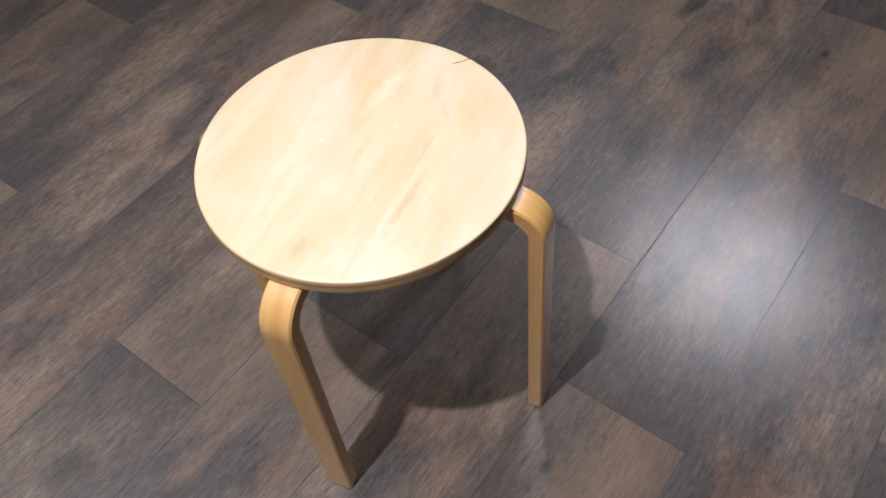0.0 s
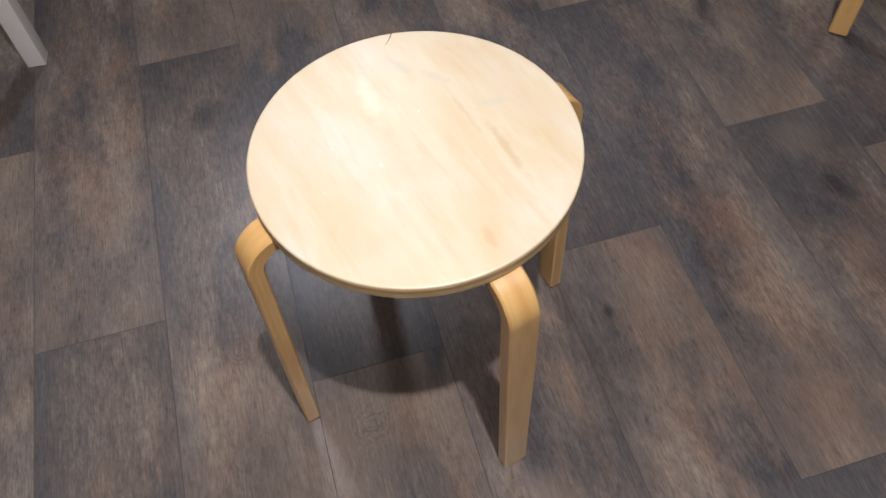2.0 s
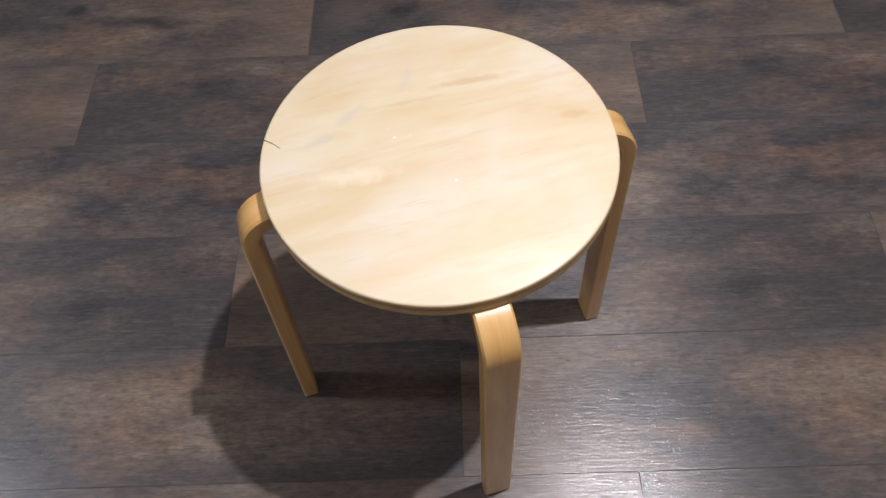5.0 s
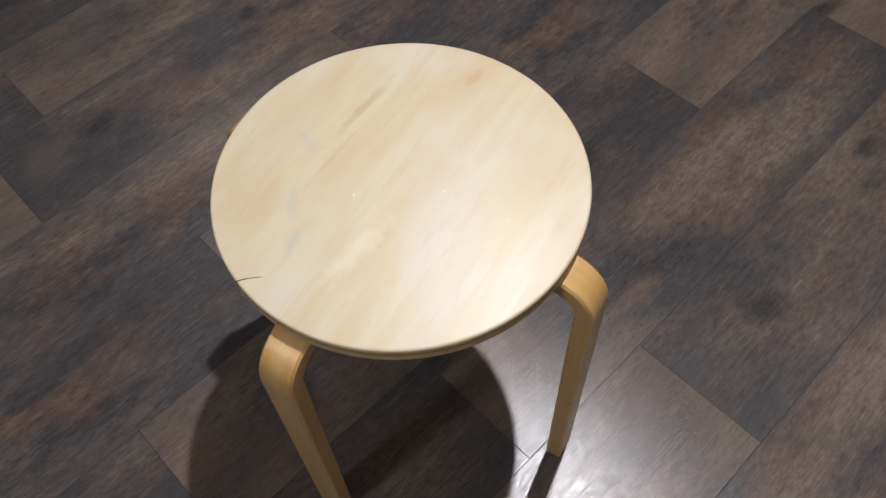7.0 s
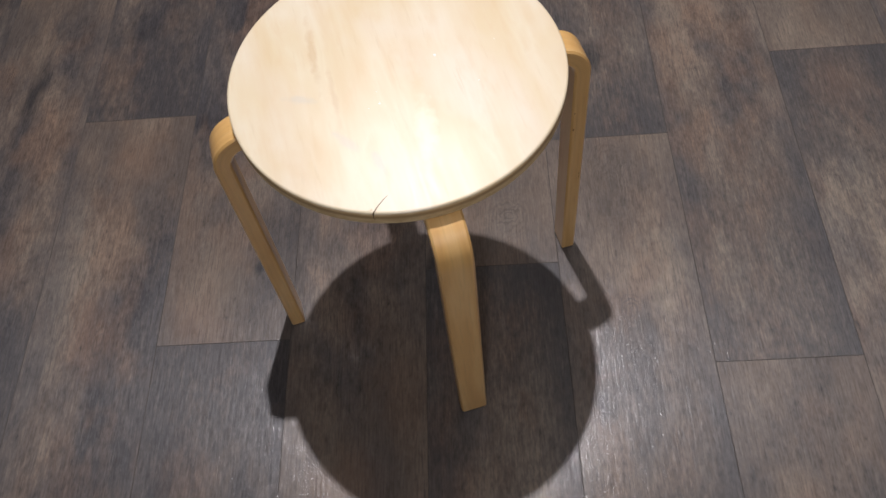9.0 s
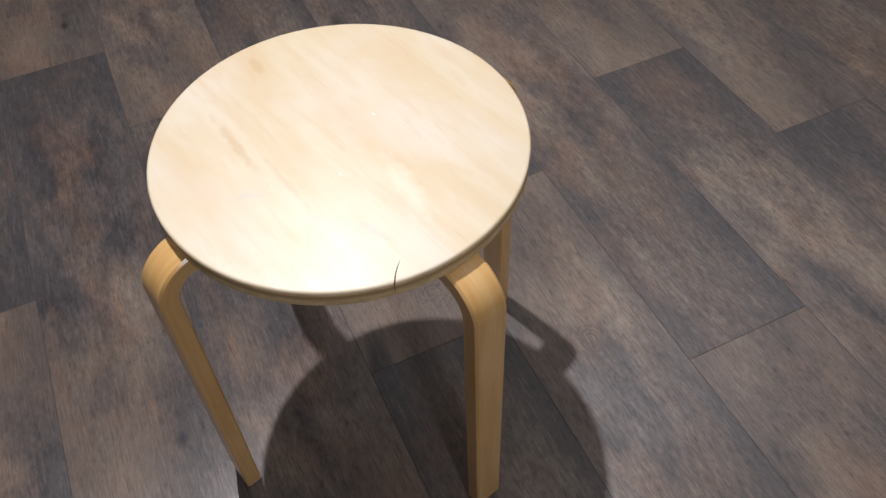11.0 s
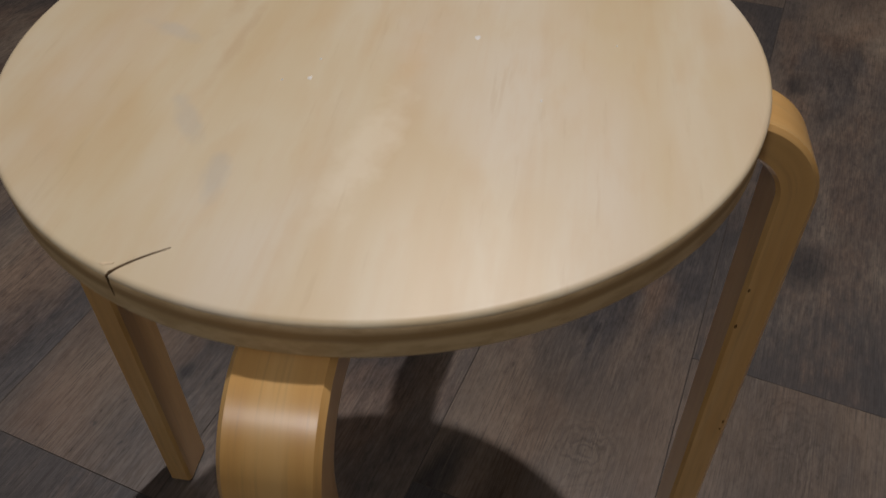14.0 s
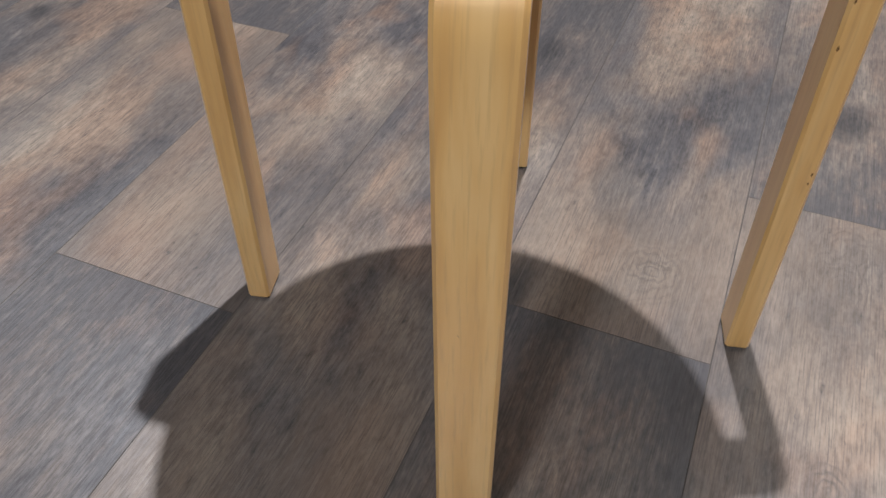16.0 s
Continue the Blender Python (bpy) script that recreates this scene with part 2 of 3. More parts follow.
def veneer_material():
    """Pale birch veneer under worn varnish; the grain runs along local x."""
    n = Nodes("birch_veneer")
    at = n.coords()
    fine = n.noise(n.stretch(at, (0.07, 1.0, 1.0)), 300.0, 3, 0.6)
    band = n.noise(n.stretch(at, (0.22, 1.0, 1.0), (2, 0.6, 0)), 20.0, 3, 0.55, 0.35)
    cloud = n.noise(n.stretch(at, (0.6, 1.0, 1.0), (5, 5, 0)), 10.0, 3, 0.6, 0.3)
    flake = n.noise(n.stretch(at, (0.35, 1.0, 1.0), (1, 8, 0)), 80.0, 3, 0.6)
    base = n.ramp(band, (0.28, (0.566, 0.420, 0.232)), (0.44, (0.596, 0.478, 0.294)), (0.60, (0.624, 0.532, 0.362)), (0.78, (0.574, 0.440, 0.254)))
    base = n.mix(n.ramp(cloud, (0.44, 0.0), (0.68, 0.6)), base, (0.650, 0.585, 0.480))
    base = n.mix(n.ramp(flake, (0.52, 0.0), (0.72, 0.30)), base, (0.58, 0.42, 0.235))
    base = n.mix(n.ramp(fine, (0.36, 0.12), (0.50, 0.0)), base, (0.60, 0.44, 0.27))

    def patch(cx, cy, rx, ry, turn, soft=0.5):
        """1 inside an uneven ellipse on the seat, 0 outside."""
        c = n.stretch(at, (1, 1, 1), (-cx, -cy, 0))
        c = n.add("ShaderNodeMapping", Vector=c, Rotation=(0, 0, radians(-turn))).outputs[0]
        c = n.add("ShaderNodeMapping", Vector=c, Scale=(1 / rx, 1 / ry, 0)).outputs[0]
        far = n.add("ShaderNodeVectorMath", i0=c)
        far.operation = "LENGTH"
        wobble = n.math("MULTIPLY", n.math("SUBTRACT", n.noise(at, 60.0, 3, 0.6), 0.5), 1.8)
        return n.ramp(n.math("ADD", far.outputs["Value"], wobble), (1.0 - soft, 1.0), (1.0, 0.0))

    # the long brown mineral streak, a fainter one, and grey smears
    for cx, cy, rx, ry, turn, amount, col in (
            (-0.052, -0.078, 0.055, 0.0055, -3, 0.42, (0.50, 0.35, 0.19)), (0.012, -0.068, 0.045, 0.004, -2, 0.35, (0.52, 0.37, 0.21)),
            (0.014, 0.016, 0.030, 0.008, 0, 0.30, (0.60, 0.42, 0.22)), (-0.146, -0.002, 0.020, 0.007, 0, 0.35, (0.50, 0.33, 0.16)),
            (0.078, -0.067, 0.024, 0.006, 30, 0.28, (0.44, 0.42, 0.37)), (0.110, -0.044, 0.022, 0.006, 10, 0.28, (0.43, 0.41, 0.36)),
            (0.007, -0.102, 0.020, 0.006, 60, 0.28, (0.46, 0.44, 0.40)), (0.085, 0.010, 0.050, 0.012, -8, 0.35, (0.74, 0.66, 0.50))):
        base = n.mix(n.math("MULTIPLY", patch(cx, cy, rx, ry, turn, 0.7), min(0.8, amount * 1.45)), base, col)
    # fine short pores and a few long brown growth lines
    pore = n.noise(n.stretch(at, (0.10, 1.0, 1.0), (4, 2, 0)), 170.0, 3, 0.6)
    base = n.mix(n.ramp(pore, (0.62, 0.0), (0.72, 0.22)), base, (0.46, 0.33, 0.17))
    growth = n.noise(n.stretch(at, (0.10, 1.0, 1.0), (9, 4, 0)), 34.0, 3, 0.6, 0.35)
    base = n.mix(n.ramp(growth, (0.56, 0.0), (0.70, 0.34)), base, (0.55, 0.388, 0.205))
    base = n.mix(n.ramp(growth, (0.28, 0.35), (0.42, 0.0)), base, (0.66, 0.58, 0.44))
    rough = n.ramp(n.math("ADD", n.math("MULTIPLY", cloud, 0.6), n.math("MULTIPLY", fine, 0.4)), (0.35, 0.44), (0.65, 0.58))
    normal = n.bump(n.math("ADD", fine, n.math("MULTIPLY", band, 1.5)), 0.00006, 0.4)
    # worn varnish over the wood
    n.put(n.bsdf, "Coat Weight", 0.88)
    n.put(n.bsdf, "Coat Roughness", n.ramp(fine, (0.35, 0.53), (0.65, 0.41)))
    n.put(n.bsdf, "Coat Normal", n.bump(n.math("ADD", fine, n.math("MULTIPLY", band, 1.5)), 0.00008, 0.5))
    return n.done(base, rough, normal, 0.5)


def edge_material():
    """The seat's edge: birch plies with one darker band."""
    n = Nodes("plywood_edge")
    at = n.coords()
    z = n.add("ShaderNodeSeparateXYZ", Vector=at).outputs["Z"]
    wave = n.math("MULTIPLY", n.math("SUBTRACT", n.noise(at, 25.0, 2), 0.5), 0.0016)
    level = n.math("DIVIDE", n.math("ADD", z, wave), 0.0182)
    base = n.ramp(level, (0.0, (0.50, 0.34, 0.16)), (0.10, (0.62, 0.46, 0.25)), (0.42, (0.58, 0.42, 0.22)), (0.54, (0.34, 0.22, 0.10)), (0.66, (0.36, 0.23, 0.10)), (0.76, (0.60, 0.43, 0.23)), (1.0, (0.72, 0.55, 0.33)))
    spots = n.noise(n.stretch(at, (1, 1, 3)), 60.0, 4, 0.65)
    base = n.mix(n.ramp(spots, (0.40, 0.45), (0.56, 0.0)), base, (0.36, 0.22, 0.09))
    return n.done(base, 0.5, n.bump(spots, 0.0004, 0.4), 0.4)


def leg_material():
    """Bent laminated birch, varnished to honey yellow; the grain follows the bend."""
    n = Nodes("bent_birch")
    at = n.coords("UV")
    rnd = n.add("ShaderNodeObjectInfo").outputs["Random"]
    shift = n.add("ShaderNodeCombineXYZ", X=n.math("MULTIPLY", rnd, 7.0), Y=n.math("MULTIPLY", rnd, 3.0)).outputs[0]
    p = n.add("ShaderNodeVectorMath", i0=at, i1=shift).outputs[0]
    fine = n.noise(n.stretch(p, (0.05, 1.0, 1.0)), 420.0, 3, 0.6)
    band = n.noise(n.stretch(p, (0.10, 1.0, 1.0)), 70.0, 3, 0.55, 0.6)
    cloud = n.noise(n.stretch(p, (0.5, 1.0, 1.0)), 16.0, 3, 0.6, 0.5)
    base = n.ramp(band, (0.28, (0.540, 0.292, 0.088)), (0.48, (0.622, 0.362, 0.122)), (0.68, (0.672, 0.424, 0.166)))
    base = n.mix(n.ramp(cloud, (0.42, 0.0), (0.72, 0.45)), base, (0.60, 0.345, 0.112))
    base = n.mix(n.ramp(fine, (0.34, 0.35), (0.48, 0.0)), base, (0.42, 0.25, 0.095))
    # thin glue lines of the laminations, on the two narrow sides only
    v = n.add("ShaderNodeSeparateXYZ", Vector=at).outputs["Y"]
    v = n.math("ADD", v, n.math("MULTIPLY", n.math("SUBTRACT", n.noise(at, 30.0, 2), 0.5), 0.0012))
    first = LEG_W - 0.0044 + 0.0031
    for start in (first, first + LEG_T - 0.0044 + LEG_W - 0.0044 + 0.0062):
        for part_way, amount in ((0.30, 0.22), (0.68, 0.15)):
            off = n.math("ABSOLUTE", n.math("SUBTRACT", v, start + part_way * (LEG_T - 0.0044)))
            base = n.mix(n.ramp(off, (0.0002, amount), (0.0010, 0.0)), base, (0.34, 0.165, 0.05))
    nick = n.noise(n.stretch(p, (0.4, 1.0, 1.0), (3, 3, 0)), 150.0, 2, 0.5)
    base = n.mix(n.ramp(nick, (0.755, 0.0), (0.78, 0.8)), base, (0.16, 0.09, 0.04))
    n.put(n.bsdf, "Coat Weight", 0.8)
    n.put(n.bsdf, "Coat Roughness", 0.30)
    rough = n.ramp(cloud, (0.35, 0.30), (0.65, 0.40))
    return n.done(base, rough, n.bump(n.math("ADD", fine, band), 0.00006, 0.4), 0.5)


def plain_material(name, col, rough, scale=40.0, spread=0.12, spec=0.5, bump=0.0004):
    n = Nodes(name)
    at = n.coords()
    fac = n.noise(at, scale, 4, 0.6)
    lo, hi = tuple(c * (1 - spread) for c in col), tuple(min(1.0, c * (1 + spread)) for c in col)
    base = n.mix(n.ramp(n.noise(at, scale / 9, 3, 0.6), (0.4, 0.0), (0.7, 0.4)), n.ramp(fac, (0.3, lo), (0.7, hi)), lo)
    return n.done(base, rough, n.bump(fac, bump, 0.4), spec)


def dark_wood_material():
    n = Nodes("dark_stained_wood")
    at = n.coords()
    fine = n.noise(n.stretch(at, (1, 1, 0.06)), 180.0, 3, 0.6)
    base = n.ramp(fine, (0.3, (0.045, 0.014, 0.006)), (0.7, (0.085, 0.028, 0.012)))
    return n.done(base, 0.4, n.bump(fine, 0.0004, 0.4))


PLANK, VENEER, EDGE, BIRCH = plank_material(), veneer_material(), edge_material(), leg_material()
WALL = plain_material("painted_plaster", (0.80, 0.76, 0.71), 0.85, 30.0, 0.05, 0.3)
CEIL = plain_material("ceiling_paint", (0.84, 0.83, 0.82), 0.9, 30.0, 0.04, 0.3)
SCREED = plain_material("joint_dark", (0.030, 0.027, 0.025), 0.8)
JOINT = plain_material("plank_edge", (0.075, 0.065, 0.058), 0.75, 40.0, 0.15, 0.2)
FELT = plain_material("dark_felt", (0.035, 0.028, 0.022), 0.95, 600.0, 0.3, 0.2)
CRACK = plain_material("split_wood", (0.09, 0.055, 0.03), 0.9, 300.0, 0.4, 0.1)
BRUISE = plain_material("bruised_wood", (0.17, 0.095, 0.04), 0.8, 300.0, 0.4, 0.1)
RAW = plain_material("raw_wood", (0.74, 0.60, 0.42), 0.8, 300.0, 0.1, 0.2)
DRIP = plain_material("white_paint_drip", (0.74, 0.73, 0.70), 0.5)
WHITE = plain_material("white_lacquer", (0.74, 0.72, 0.68), 0.4, 60.0, 0.04)
MAHOGANY = dark_wood_material()


# ---- building helpers ----
def mesh_of(name, verts, faces, *mats):
    me = bpy.data.meshes.new(name)
    me.from_pydata(verts, [], faces)
    for m in mats:
        me.materials.append(m)
    return me


def part(name, data, parent, label="", m=None, kind=""):
    """Links a mesh as one part under a thing or a part."""
    ob = new(name, data)
    ob.parent = parent
    if m is not None:
        ob.matrix_basis = m
    return tagged(ob, label=label, kind=kind)


def smooth(me, angle=0.6):
    me.shade_smooth()
    me.set_sharp_from_angle(angle=angle)
    return me


def box_mesh(name, size, mat, bevel=0.0, top=1.0):
    """A box on z = 0; top: how wide its upper end is against its foot."""
    bm = bmesh.new()
    bmesh.ops.create_cube(bm, size=1, matrix=Matrix.Translation((0, 0, size[2] / 2)) @ Matrix.Diagonal((*size, 1)))
    for v in bm.verts:
        if v.co.z > size[2] / 2:
            v.co.x *= top
            v.co.y *= top
    if bevel:
        bmesh.ops.bevel(bm, geom=list(bm.edges), offset=bevel, segments=2, affect="EDGES", profile=0.6)
    me = bpy.data.meshes.new(name)
    bm.to_mesh(me)
    bm.free()
    me.materials.append(mat)
    return smooth(me)


def lathe_mesh(name, rings, mat, sides=128):
    """Rings of (radius, z) from the bottom to the top, closed with caps."""
    verts, faces = [], []
    for r, z in rings:
        verts += [(r * math.cos(2 * math.pi * k / sides), r * math.sin(2 * math.pi * k / sides), z) for k in range(sides)]
    for i in range(len(rings) - 1):
        for k in range(sides):
            a, b = i * sides + k, i * sides + (k + 1) % sides
            faces.append((a, b, b + sides, a + sides))
    faces.append(tuple(range(sides))[::-1])
    faces.append(tuple((len(rings) - 1) * sides + k for k in range(sides)))
    return smooth(mesh_of(name, verts, faces, mat))


# ---- the room ----
def wall(name, u0, u1, v0, v1, z0, z1, mat):
    me = box_mesh(name, (u1 - u0, v1 - v0, z1 - z0), mat)
    ob = new(name, me)
    ob.matrix_basis = ROT @ pose((u0 + u1) / 2, (v0 + v1) / 2, z0)
    return ob


U0, U1, V0, V1, TALL = ROOM
T = 0.12
tagged(wall("wall_north", U0 - T, U1 + T, V1, V1 + T, -0.02, TALL, WALL), "plain off-white plaster wall", "wall", kind="structure")
tagged(wall("wall_south", U0 - T, U1 + T, V0 - T, V0, -0.02, TALL, WALL), "plain off-white plaster wall", "wall", kind="structure")
tagged(wall("wall_west", U0 - T, U0, V0, V1, -0.02, TALL, WALL), "plain off-white plaster wall", "wall", kind="structure")
tagged(wall("wall_east", U1, U1 + T, V0, V1, -0.02, TALL, WALL), "plain off-white plaster wall", "wall", kind="structure")
tagged(wall("ceiling", U0 - T, U1 + T, V0 - T, V1 + T, TALL, TALL + 0.1, CEIL), "plain white painted ceiling", "ceiling", kind="structure")
floor = tagged(wall("floor", U0, U1, V0, V1, -0.08, -0.0032, SCREED), "dark weathered wood plank floor with brown and charcoal patches", "floor", kind="structure")


# ---- the stool ----
SEAT_TOP, SEAT_UNDER, SEAT_R = 0.4432, 0.4250, 0.175


def leg_mesh():
    """A bent laminated leg in the local xz plane: flat under the seat, a quarter bend, a straight shank that leans out."""
    z_mid, bend_x, bend_r = SEAT_UNDER - LEG_T / 2, 0.1655, 0.0360
    lean = radians(1.1)
    path = [(0.055 + (bend_x - 0.055) * k / 4, z_mid, 0.0) for k in range(5)]
    turns = 14
    for k in range(1, turns + 1):
        a = (math.pi / 2 - lean) * k / turns
        path.append((bend_x + bend_r * math.sin(a), z_mid - bend_r + bend_r * math.cos(a), a))
    x, z, a = path[-1]
    for k in range(1, 9):
        d = (z - 0.003) * k / 8
        path.append((x + d * math.tan(lean), z - d, a))
    hw, ht, c = LEG_W / 2, LEG_T / 2, 0.0022
    ring = [(-hw + c, ht), (hw - c, ht), (hw, ht - c), (hw, -ht + c), (hw - c, -ht), (-hw + c, -ht), (-hw, -ht + c), (-hw, ht - c)]
    verts, faces, length, lengths = [], [], 0.0, []
    for i, (px, pz, a) in enumerate(path):
        if i:
            length += math.dist(path[i - 1][:2], (px, pz))
        lengths.append(length)
        out = (math.sin(a), math.cos(a))
        if i == len(path) - 1:
            out = (1.0, 0.0)
        slim = 0.99 + 0.05 * min(1.0, pz / 0.36)      # the leg tapers towards the foot
        verts += [(px + out[0] * h, w * slim, pz + out[1] * h) for w, h in ring]
    m = len(ring)
    for i in range(len(path) - 1):
        for k in range(m):
            faces.append((i * m + k, (i + 1) * m + k, (i + 1) * m + (k + 1) % m, i * m + (k + 1) % m))
    faces.append(tuple(range(m)))
    faces.append(tuple((len(path) - 1) * m + k for k in range(m))[::-1])
    me = mesh_of("leg", verts, faces, BIRCH)
    around = [0.0]
    for k in range(m):
        around.append(around[-1] + math.dist(ring[k], ring[(k + 1) % m]))
    uv = me.uv_layers.new(name="along")
    for poly in me.polygons:
        ks = [me.loops[l].vertex_index % m for l in poly.loop_indices]
        wrap = 0 in ks and m - 1 in ks and len(ks) == 4
        for l in poly.loop_indices:
            v = me.loops[l].vertex_index
            k = v % m
            uv.data[l].uv = (lengths[v // m], around[m] if wrap and k == 0 else around[k])
    bm = bmesh.new()
    bm.from_mesh(me)
    bmesh.ops.recalc_face_normals(bm, faces=bm.faces)
    bm.to_mesh(me)
    bm.free()
    return smooth(me, 0.5)


def ribbon_mesh(name, points, mat, thick=0.0004):
    """A thin raised strip: points of (place, half width, sideways direction, lift direction)."""
    verts, faces = [], []
    for p, w, side, lift in points:
        p, side, lift = Vector(p), Vector(side), Vector(lift)
        verts += [p - side * w, p + side * w, p + side * w * 0.6 + lift * thick, p - side * w * 0.6 + lift * thick]
    for i in range(len(points) - 1):
        for k in range(4):
            faces.append((4 * i + k, 4 * i + (k + 1) % 4, 4 * i + 4 + (k + 1) % 4, 4 * i + 4 + k))
    faces += [(3, 2, 1, 0), tuple(4 * (len(points) - 1) + k for k in range(4))]
    bm = bmesh.new()
    bm.from_mesh(mesh_of(name, verts, faces, mat))
    bmesh.ops.recalc_face_normals(bm, faces=bm.faces)
    me = bpy.data.meshes.new(name)
    bm.to_mesh(me)
    bm.free()
    me.materials.append(mat)
    return me


def drip_mesh(name, r, squash, seed, mat=DRIP):
    """A flat dried drop or a small bruise with an uneven rim."""
    rnd = random.Random(seed)
    k = 14
    wob = [rnd.uniform(0.75, 1.2) for _ in range(k)]
    verts = [(r * w * math.cos(2 * math.pi * i / k), r * squash * w * math.sin(2 * math.pi * i / k), 0) for i, w in enumerate(wob)]
    verts += [(x * 0.6, y * 0.6, 0.0004) for x, y, _ in verts] + [(0, 0, 0.0005)]
    faces = [(i, (i + 1) % k, k + (i + 1) % k, k + i) for i in range(k)] + [(k + i, k + (i + 1) % k, 2 * k) for i in range(k)]
    return smooth(mesh_of(name, verts, faces, mat), 1.5)


def seat_rings(low, high, r, edge):
    rings = [(r - edge * (1 - math.sin(a)), low + edge * (1 - math.cos(a))) for a in (radians(15 * k) for k in range(0, 7))]
    rings += [(r - edge * (1 - math.cos(a)), high - edge * (1 - math.sin(a))) for a in (radians(15 * k) for k in range(0, 7))]
    return rings


LEG, PAD = leg_mesh(), box_mesh("foot_pad", (LEG_T - 0.003, LEG_W * 0.95 - 0.003, 0.003), FELT)
CORE = lathe_mesh("seat", seat_rings(0, SEAT_TOP - SEAT_UNDER - 0.0022, SEAT_R, 0.0018), EDGE)
TOPPLY = lathe_mesh("top_veneer", [(SEAT_R - 0.0002, -0.0001), (SEAT_R, 0.0004), (SEAT_R - 0.0003, 0.0012), (SEAT_R - 0.0012, 0.0019), (SEAT_R - 0.0026, 0.0022)], VENEER)
LEG_TURN = 20.94


def stool(label, worn):
    """A round bentwood stool on four legs. worn: with the split and the paint drops of the one in the middle."""
    root = tagged(new("stool"), label, "stool", "birch stools")
    seat = part("seat", CORE, root, "round plywood seat with pale veneer top", pose(0, 0, SEAT_UNDER))
    part("top_veneer", TOPPLY, seat, "pale birch veneer with brown streaks", pose(0, 0, SEAT_TOP - SEAT_UNDER - 0.0022))
    for k in range(4):
        leg = part("leg", LEG, root, "", pose(0, 0, 0, 0, 0, 90 * k))
        part("foot_pad", PAD, leg, "dark felt pad", pose(0.2085, 0, 0))
        if worn and k == 1:
            for n, (z, off, size) in enumerate(((0.191, 0.0060, 0.0007), (0.183, 0.0056, 0.0005), (0.286, -0.0070, 0.0008), (0.316, -0.0068, 0.0007))):
                side = -LEG_W / 2 * (0.99 + 0.05 * z / 0.36) + 0.00005
                part("chip", drip_mesh("chip", size, 2.6, 20 + n, BRUISE), leg, "dark chipped spot", pose(0.2015 + (0.385 - z) * math.tan(radians(1.1)) + off, side, z, 90, 0, 0))
    if worn:
        h = SEAT_TOP - SEAT_UNDER
        turn = Matrix.Rotation(radians(-LEG_TURN), 3, "Z")
        line = [((0.1738, 0.0006), 0.0006), ((0.1700, 0.0019), 0.0006), ((0.1655, 0.0040), 0.0005), ((0.1600, 0.0072), 0.0004), ((0.1550, 0.0107), 0.00012)]
        pts = []
        for i, (p, w) in enumerate(line):
            q = line[min(i + 1, len(line) - 1)][0]
            o = line[max(i - 1, 0)][0]
            d = Vector((q[0] - o[0], q[1] - o[1], 0)).normalized()
            pts.append((turn @ Vector((*p, h - 0.0001)), w, turn @ Vector((-d.y, d.x, 0)), (0, 0, 1)))
        part("crack", ribbon_mesh("crack", pts, CRACK), seat, "dark split running in from the rim")
        rim = [(turn @ Vector((0.1729, 0.0006, h + 0.0001)), 0.0006, turn @ Vector((0, 1, 0)), turn @ Vector((0.7, 0, 0.7))),
               (turn @ Vector((0.1748, -0.0002, h - 0.0010)), 0.0006, turn @ Vector((0, 1, 0)), turn @ Vector((1, 0, 0.2))),
               (turn @ Vector((0.1748, -0.0004, h - 0.0050)), 0.0004, turn @ Vector((0, 1, 0)), turn @ Vector((1, 0, 0))),
               (turn @ Vector((0.1748, -0.0002, h - 0.0110)), 0.0002, turn @ Vector((0, 1, 0)), turn @ Vector((1, 0, 0)))]
        part("crack", ribbon_mesh("crack", rim, CRACK), seat, "split running down the seat's edge")
        chip = [(turn @ Vector((0.1725, -0.0060, h - 0.0002)), 0.0002, turn @ Vector((0, 1, 0)), (0.4, 0, 1)),
                (turn @ Vector((0.1718, -0.0038, h - 0.0001)), 0.0008, turn @ Vector((1, 0, 0)), (0, 0, 1)),
                (turn @ Vector((0.1700, -0.0012, h - 0.0001)), 0.0003, turn @ Vector((1, 0, 0)), (0, 0, 1))]
        part("splinter", ribbon_mesh("splinter", chip, RAW), seat, "raw pale splinter beside the split")
        for n, (x, y, r, sq) in enumerate(((-0.021, 0.038, 0.0021, 0.8), (0.045, -0.011, 0.0018, 0.7), (0.030, -0.016, 0.0008, 0.9), (0.052, -0.021, 0.0007, 1.0), (-0.045, 0.098, 0.0010, 0.6), (0.012, 0.086, 0.0008, 0.8))):
            spot = turn @ Vector((x, y, h - 0.0001))
            part("paint_drop", drip_mesh("paint_drop", r, sq, n), seat, "dried white paint drop", Matrix.Translation(spot))
    return root


main_stool = stool("pale birch bentwood stool with a split rim on plank floor", True)
main_stool.matrix_basis = pose(0, 0, 0, 0, 0, LEG_TURN)
far_stool = stool("pale birch bentwood stool standing apart on plank floor", False)
far_stool.matrix_basis = pose(0.676, -0.996, 0, 0, 0, 54.0)


# ---- the table and the chair at the side ----
def table(x0, y0, x1, y1, height):
    root = tagged(new("table"), "white lacquered table with square legs beside a dark chair", "table")
    root.matrix_basis = pose((x0 + x1) / 2, (y0 + y1) / 2, 0)
    leg = box_mesh("leg", (0.036, 0.036, height - 0.022), WHITE, 0.002)
    for sx in (-1, 1):
        for sy in (-1, 1):
            part("leg", leg, root, "", pose(sx * (x1 - x0) / 2, sy * (y1 - y0) / 2, 0))
    part("tabletop", box_mesh("tabletop", (x1 - x0 + 0.06, y1 - y0 + 0.06, 0.022), WHITE, 0.003), root, "", pose(0, 0, height - 0.022))


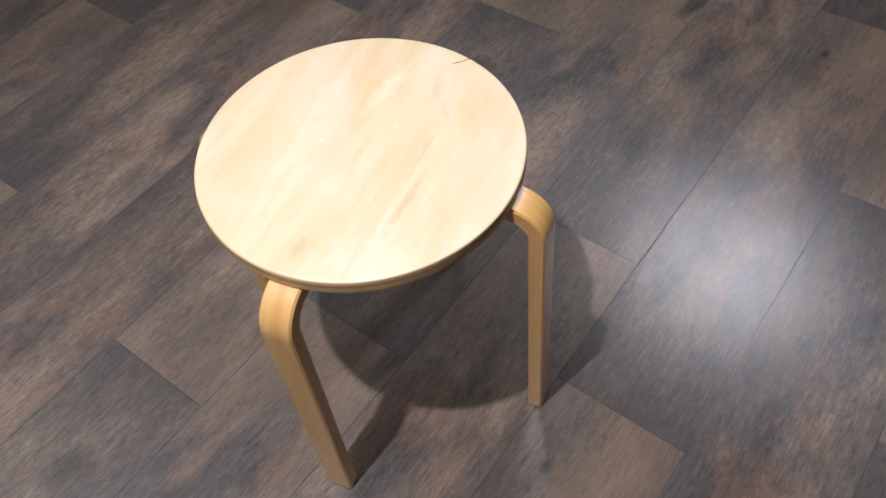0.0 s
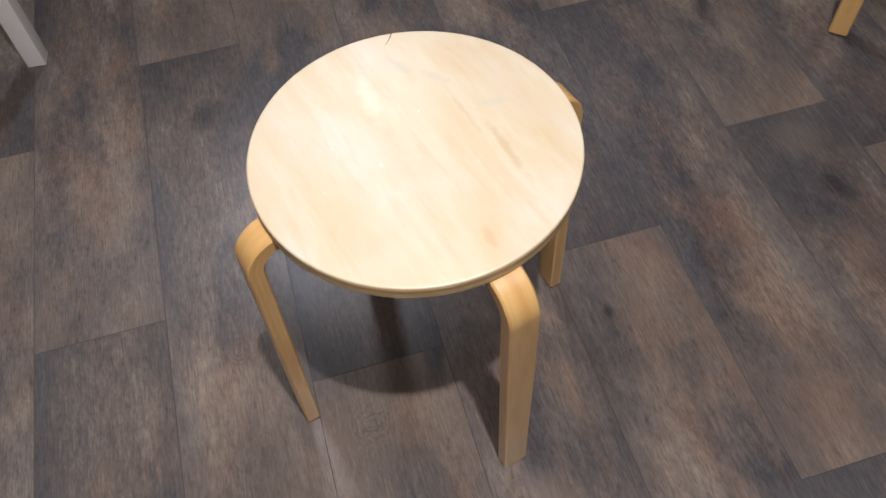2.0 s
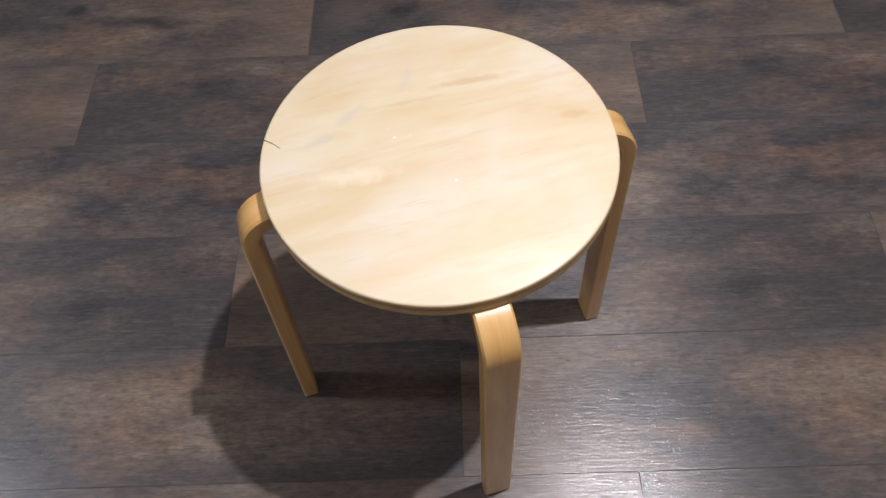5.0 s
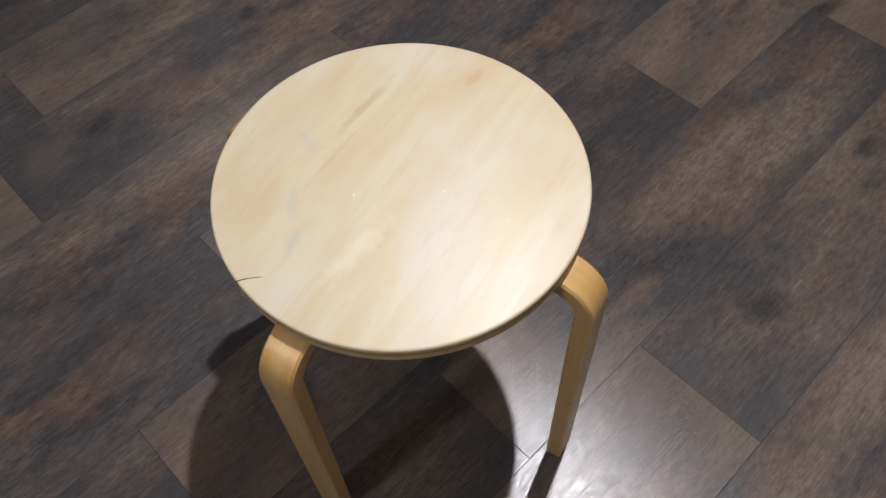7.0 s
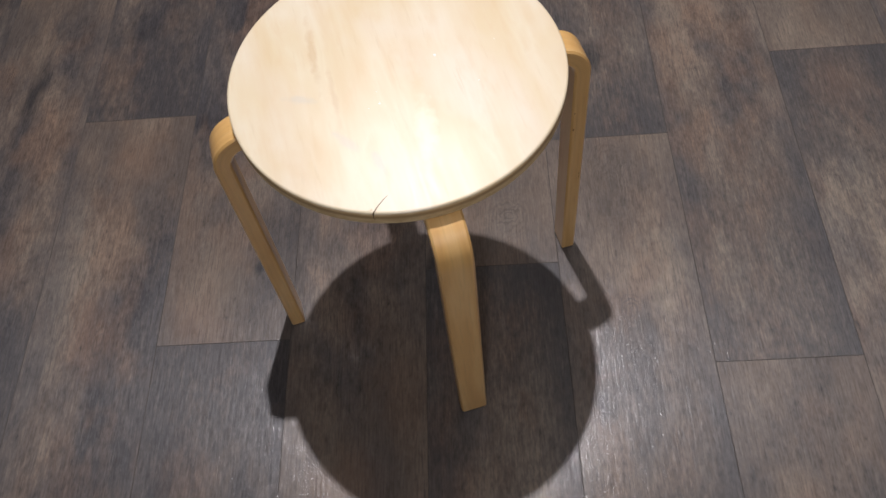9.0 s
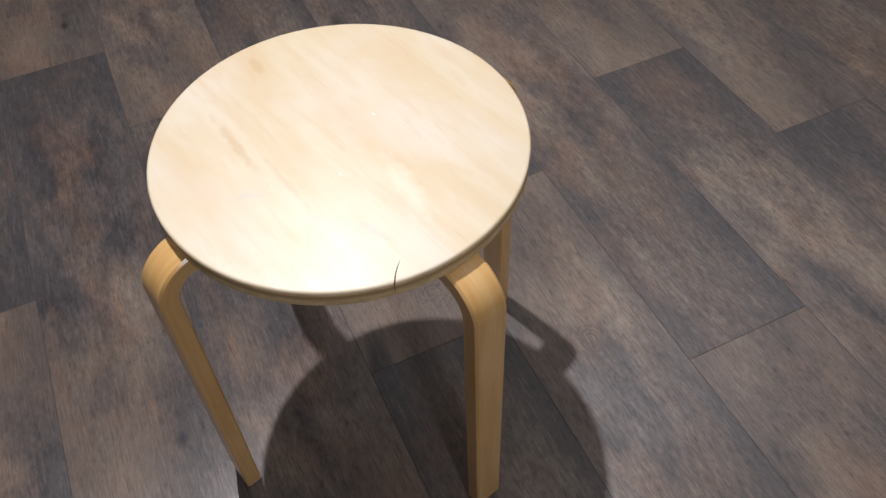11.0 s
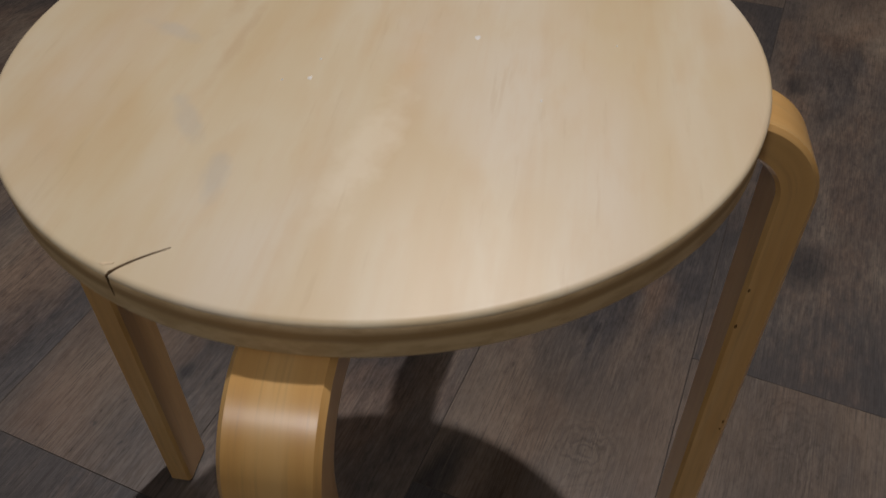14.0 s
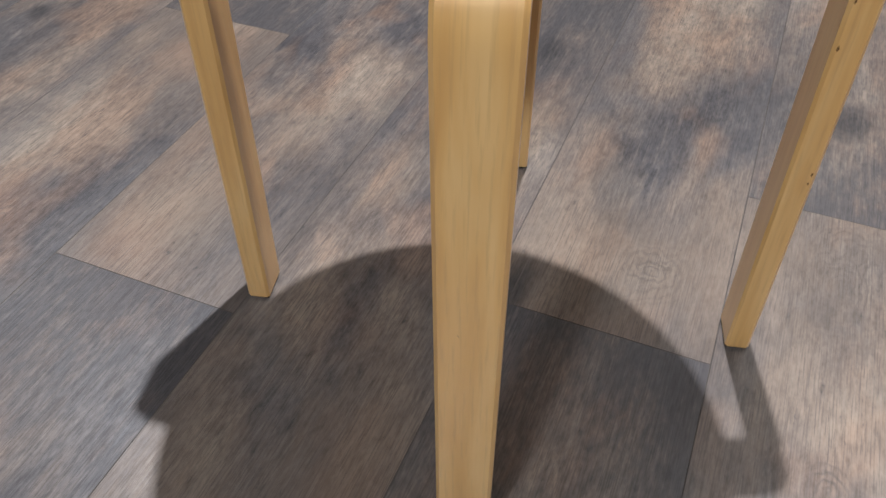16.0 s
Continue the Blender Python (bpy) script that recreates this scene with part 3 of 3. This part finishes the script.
def chair(x, y, rz):
    """Four tapered legs, a plain seat, two back posts with rails; local x points to the front."""
    root = tagged(new("chair"), "dark reddish-brown wooden chair pushed up to the white table", "chair")
    root.matrix_basis = pose(x, y, 0, 0, 0, rz)
    front = box_mesh("leg", (0.032, 0.032, 0.43), MAHOGANY, 0.004, 1.35)
    back = box_mesh("back_post", (0.045, 0.042, 0.86), MAHOGANY, 0.008, 0.9)
    for sy in (-0.17, 0.17):
        part("leg", front, root, "", pose(0.36, sy, 0))
        part("back_post", back, root, "", pose(0, sy, 0))
    part("seat", box_mesh("seat", (0.36, 0.38, 0.025), MAHOGANY, 0.006), root, "", pose(0.206, 0, 0.43))
    for z in (0.62, 0.78):
        part("rail", box_mesh("rail", (0.018, 0.30, 0.06), MAHOGANY, 0.004), root, "", pose(0, 0, z))


table(0.765, 0.670, 1.42, 1.75, 0.73)
chair(0.62, 1.01, 3.0)


# ---- the floor's planks ----
CUT = {}


def plank_mesh(a, b, w0, w1):
    """A plank from a to b along local x and w0 to w1 across, its top at z = 0, with eased upper edges."""
    key = tuple(round(v, 4) for v in (a, b, w0, w1))
    if key not in CUT:
        e, d = 0.0004, 0.0002
        gap = 0.00015
        a, b, w0, w1 = a + gap, b - gap, w0 + gap, w1 - gap
        verts = [(a, w0, -0.003), (b, w0, -0.003), (b, w1, -0.003), (a, w1, -0.003), (a, w0, -d), (b, w0, -d), (b, w1, -d), (a, w1, -d),
                 (a + e, w0 + e, 0), (b - e, w0 + e, 0), (b - e, w1 - e, 0), (a + e, w1 - e, 0)]
        faces = [(0, 1, 5, 4), (1, 2, 6, 5), (2, 3, 7, 6), (3, 0, 4, 7), (4, 5, 9, 8), (5, 6, 10, 9), (6, 7, 11, 10), (7, 4, 8, 11), (8, 9, 10, 11), (3, 2, 1, 0)]
        me = CUT[key] = mesh_of("plank", verts, faces, PLANK, JOINT)
        for k in range(8):
            me.polygons[k].material_index = 1
    return CUT[key]


rows_rnd = random.Random(5)
floor_back = floor.matrix_basis.inverted()
for row in range(-12, 20):
    v = ROW0 + row * PLANK_W
    lo, hi = max(v, V0), min(v + PLANK_W, V1)
    joint, flip = KNOWN.get(row, (rows_rnd.random() * PLANK_L, rows_rnd.randint(0, 1)))
    if hi - lo < 0.01:
        continue
    joint -= PLANK_L * math.ceil((joint - U0) / PLANK_L)
    while joint < U1:
        a, b = max(joint, U0), min(joint + PLANK_L, U1)
        mid_u, mid_v = joint + PLANK_L / 2, v + PLANK_W / 2
        if b - a > 0.02:
            box = (a - mid_u, b - mid_u, lo - mid_v, hi - mid_v)
            if flip:
                box = (-box[1], -box[0], -box[3], -box[2])
            m = floor_back @ ROT @ pose(mid_u, mid_v, 0, 0, 0, 180 * flip)
            part("plank", plank_mesh(*box), floor, "", m)
        joint += PLANK_L
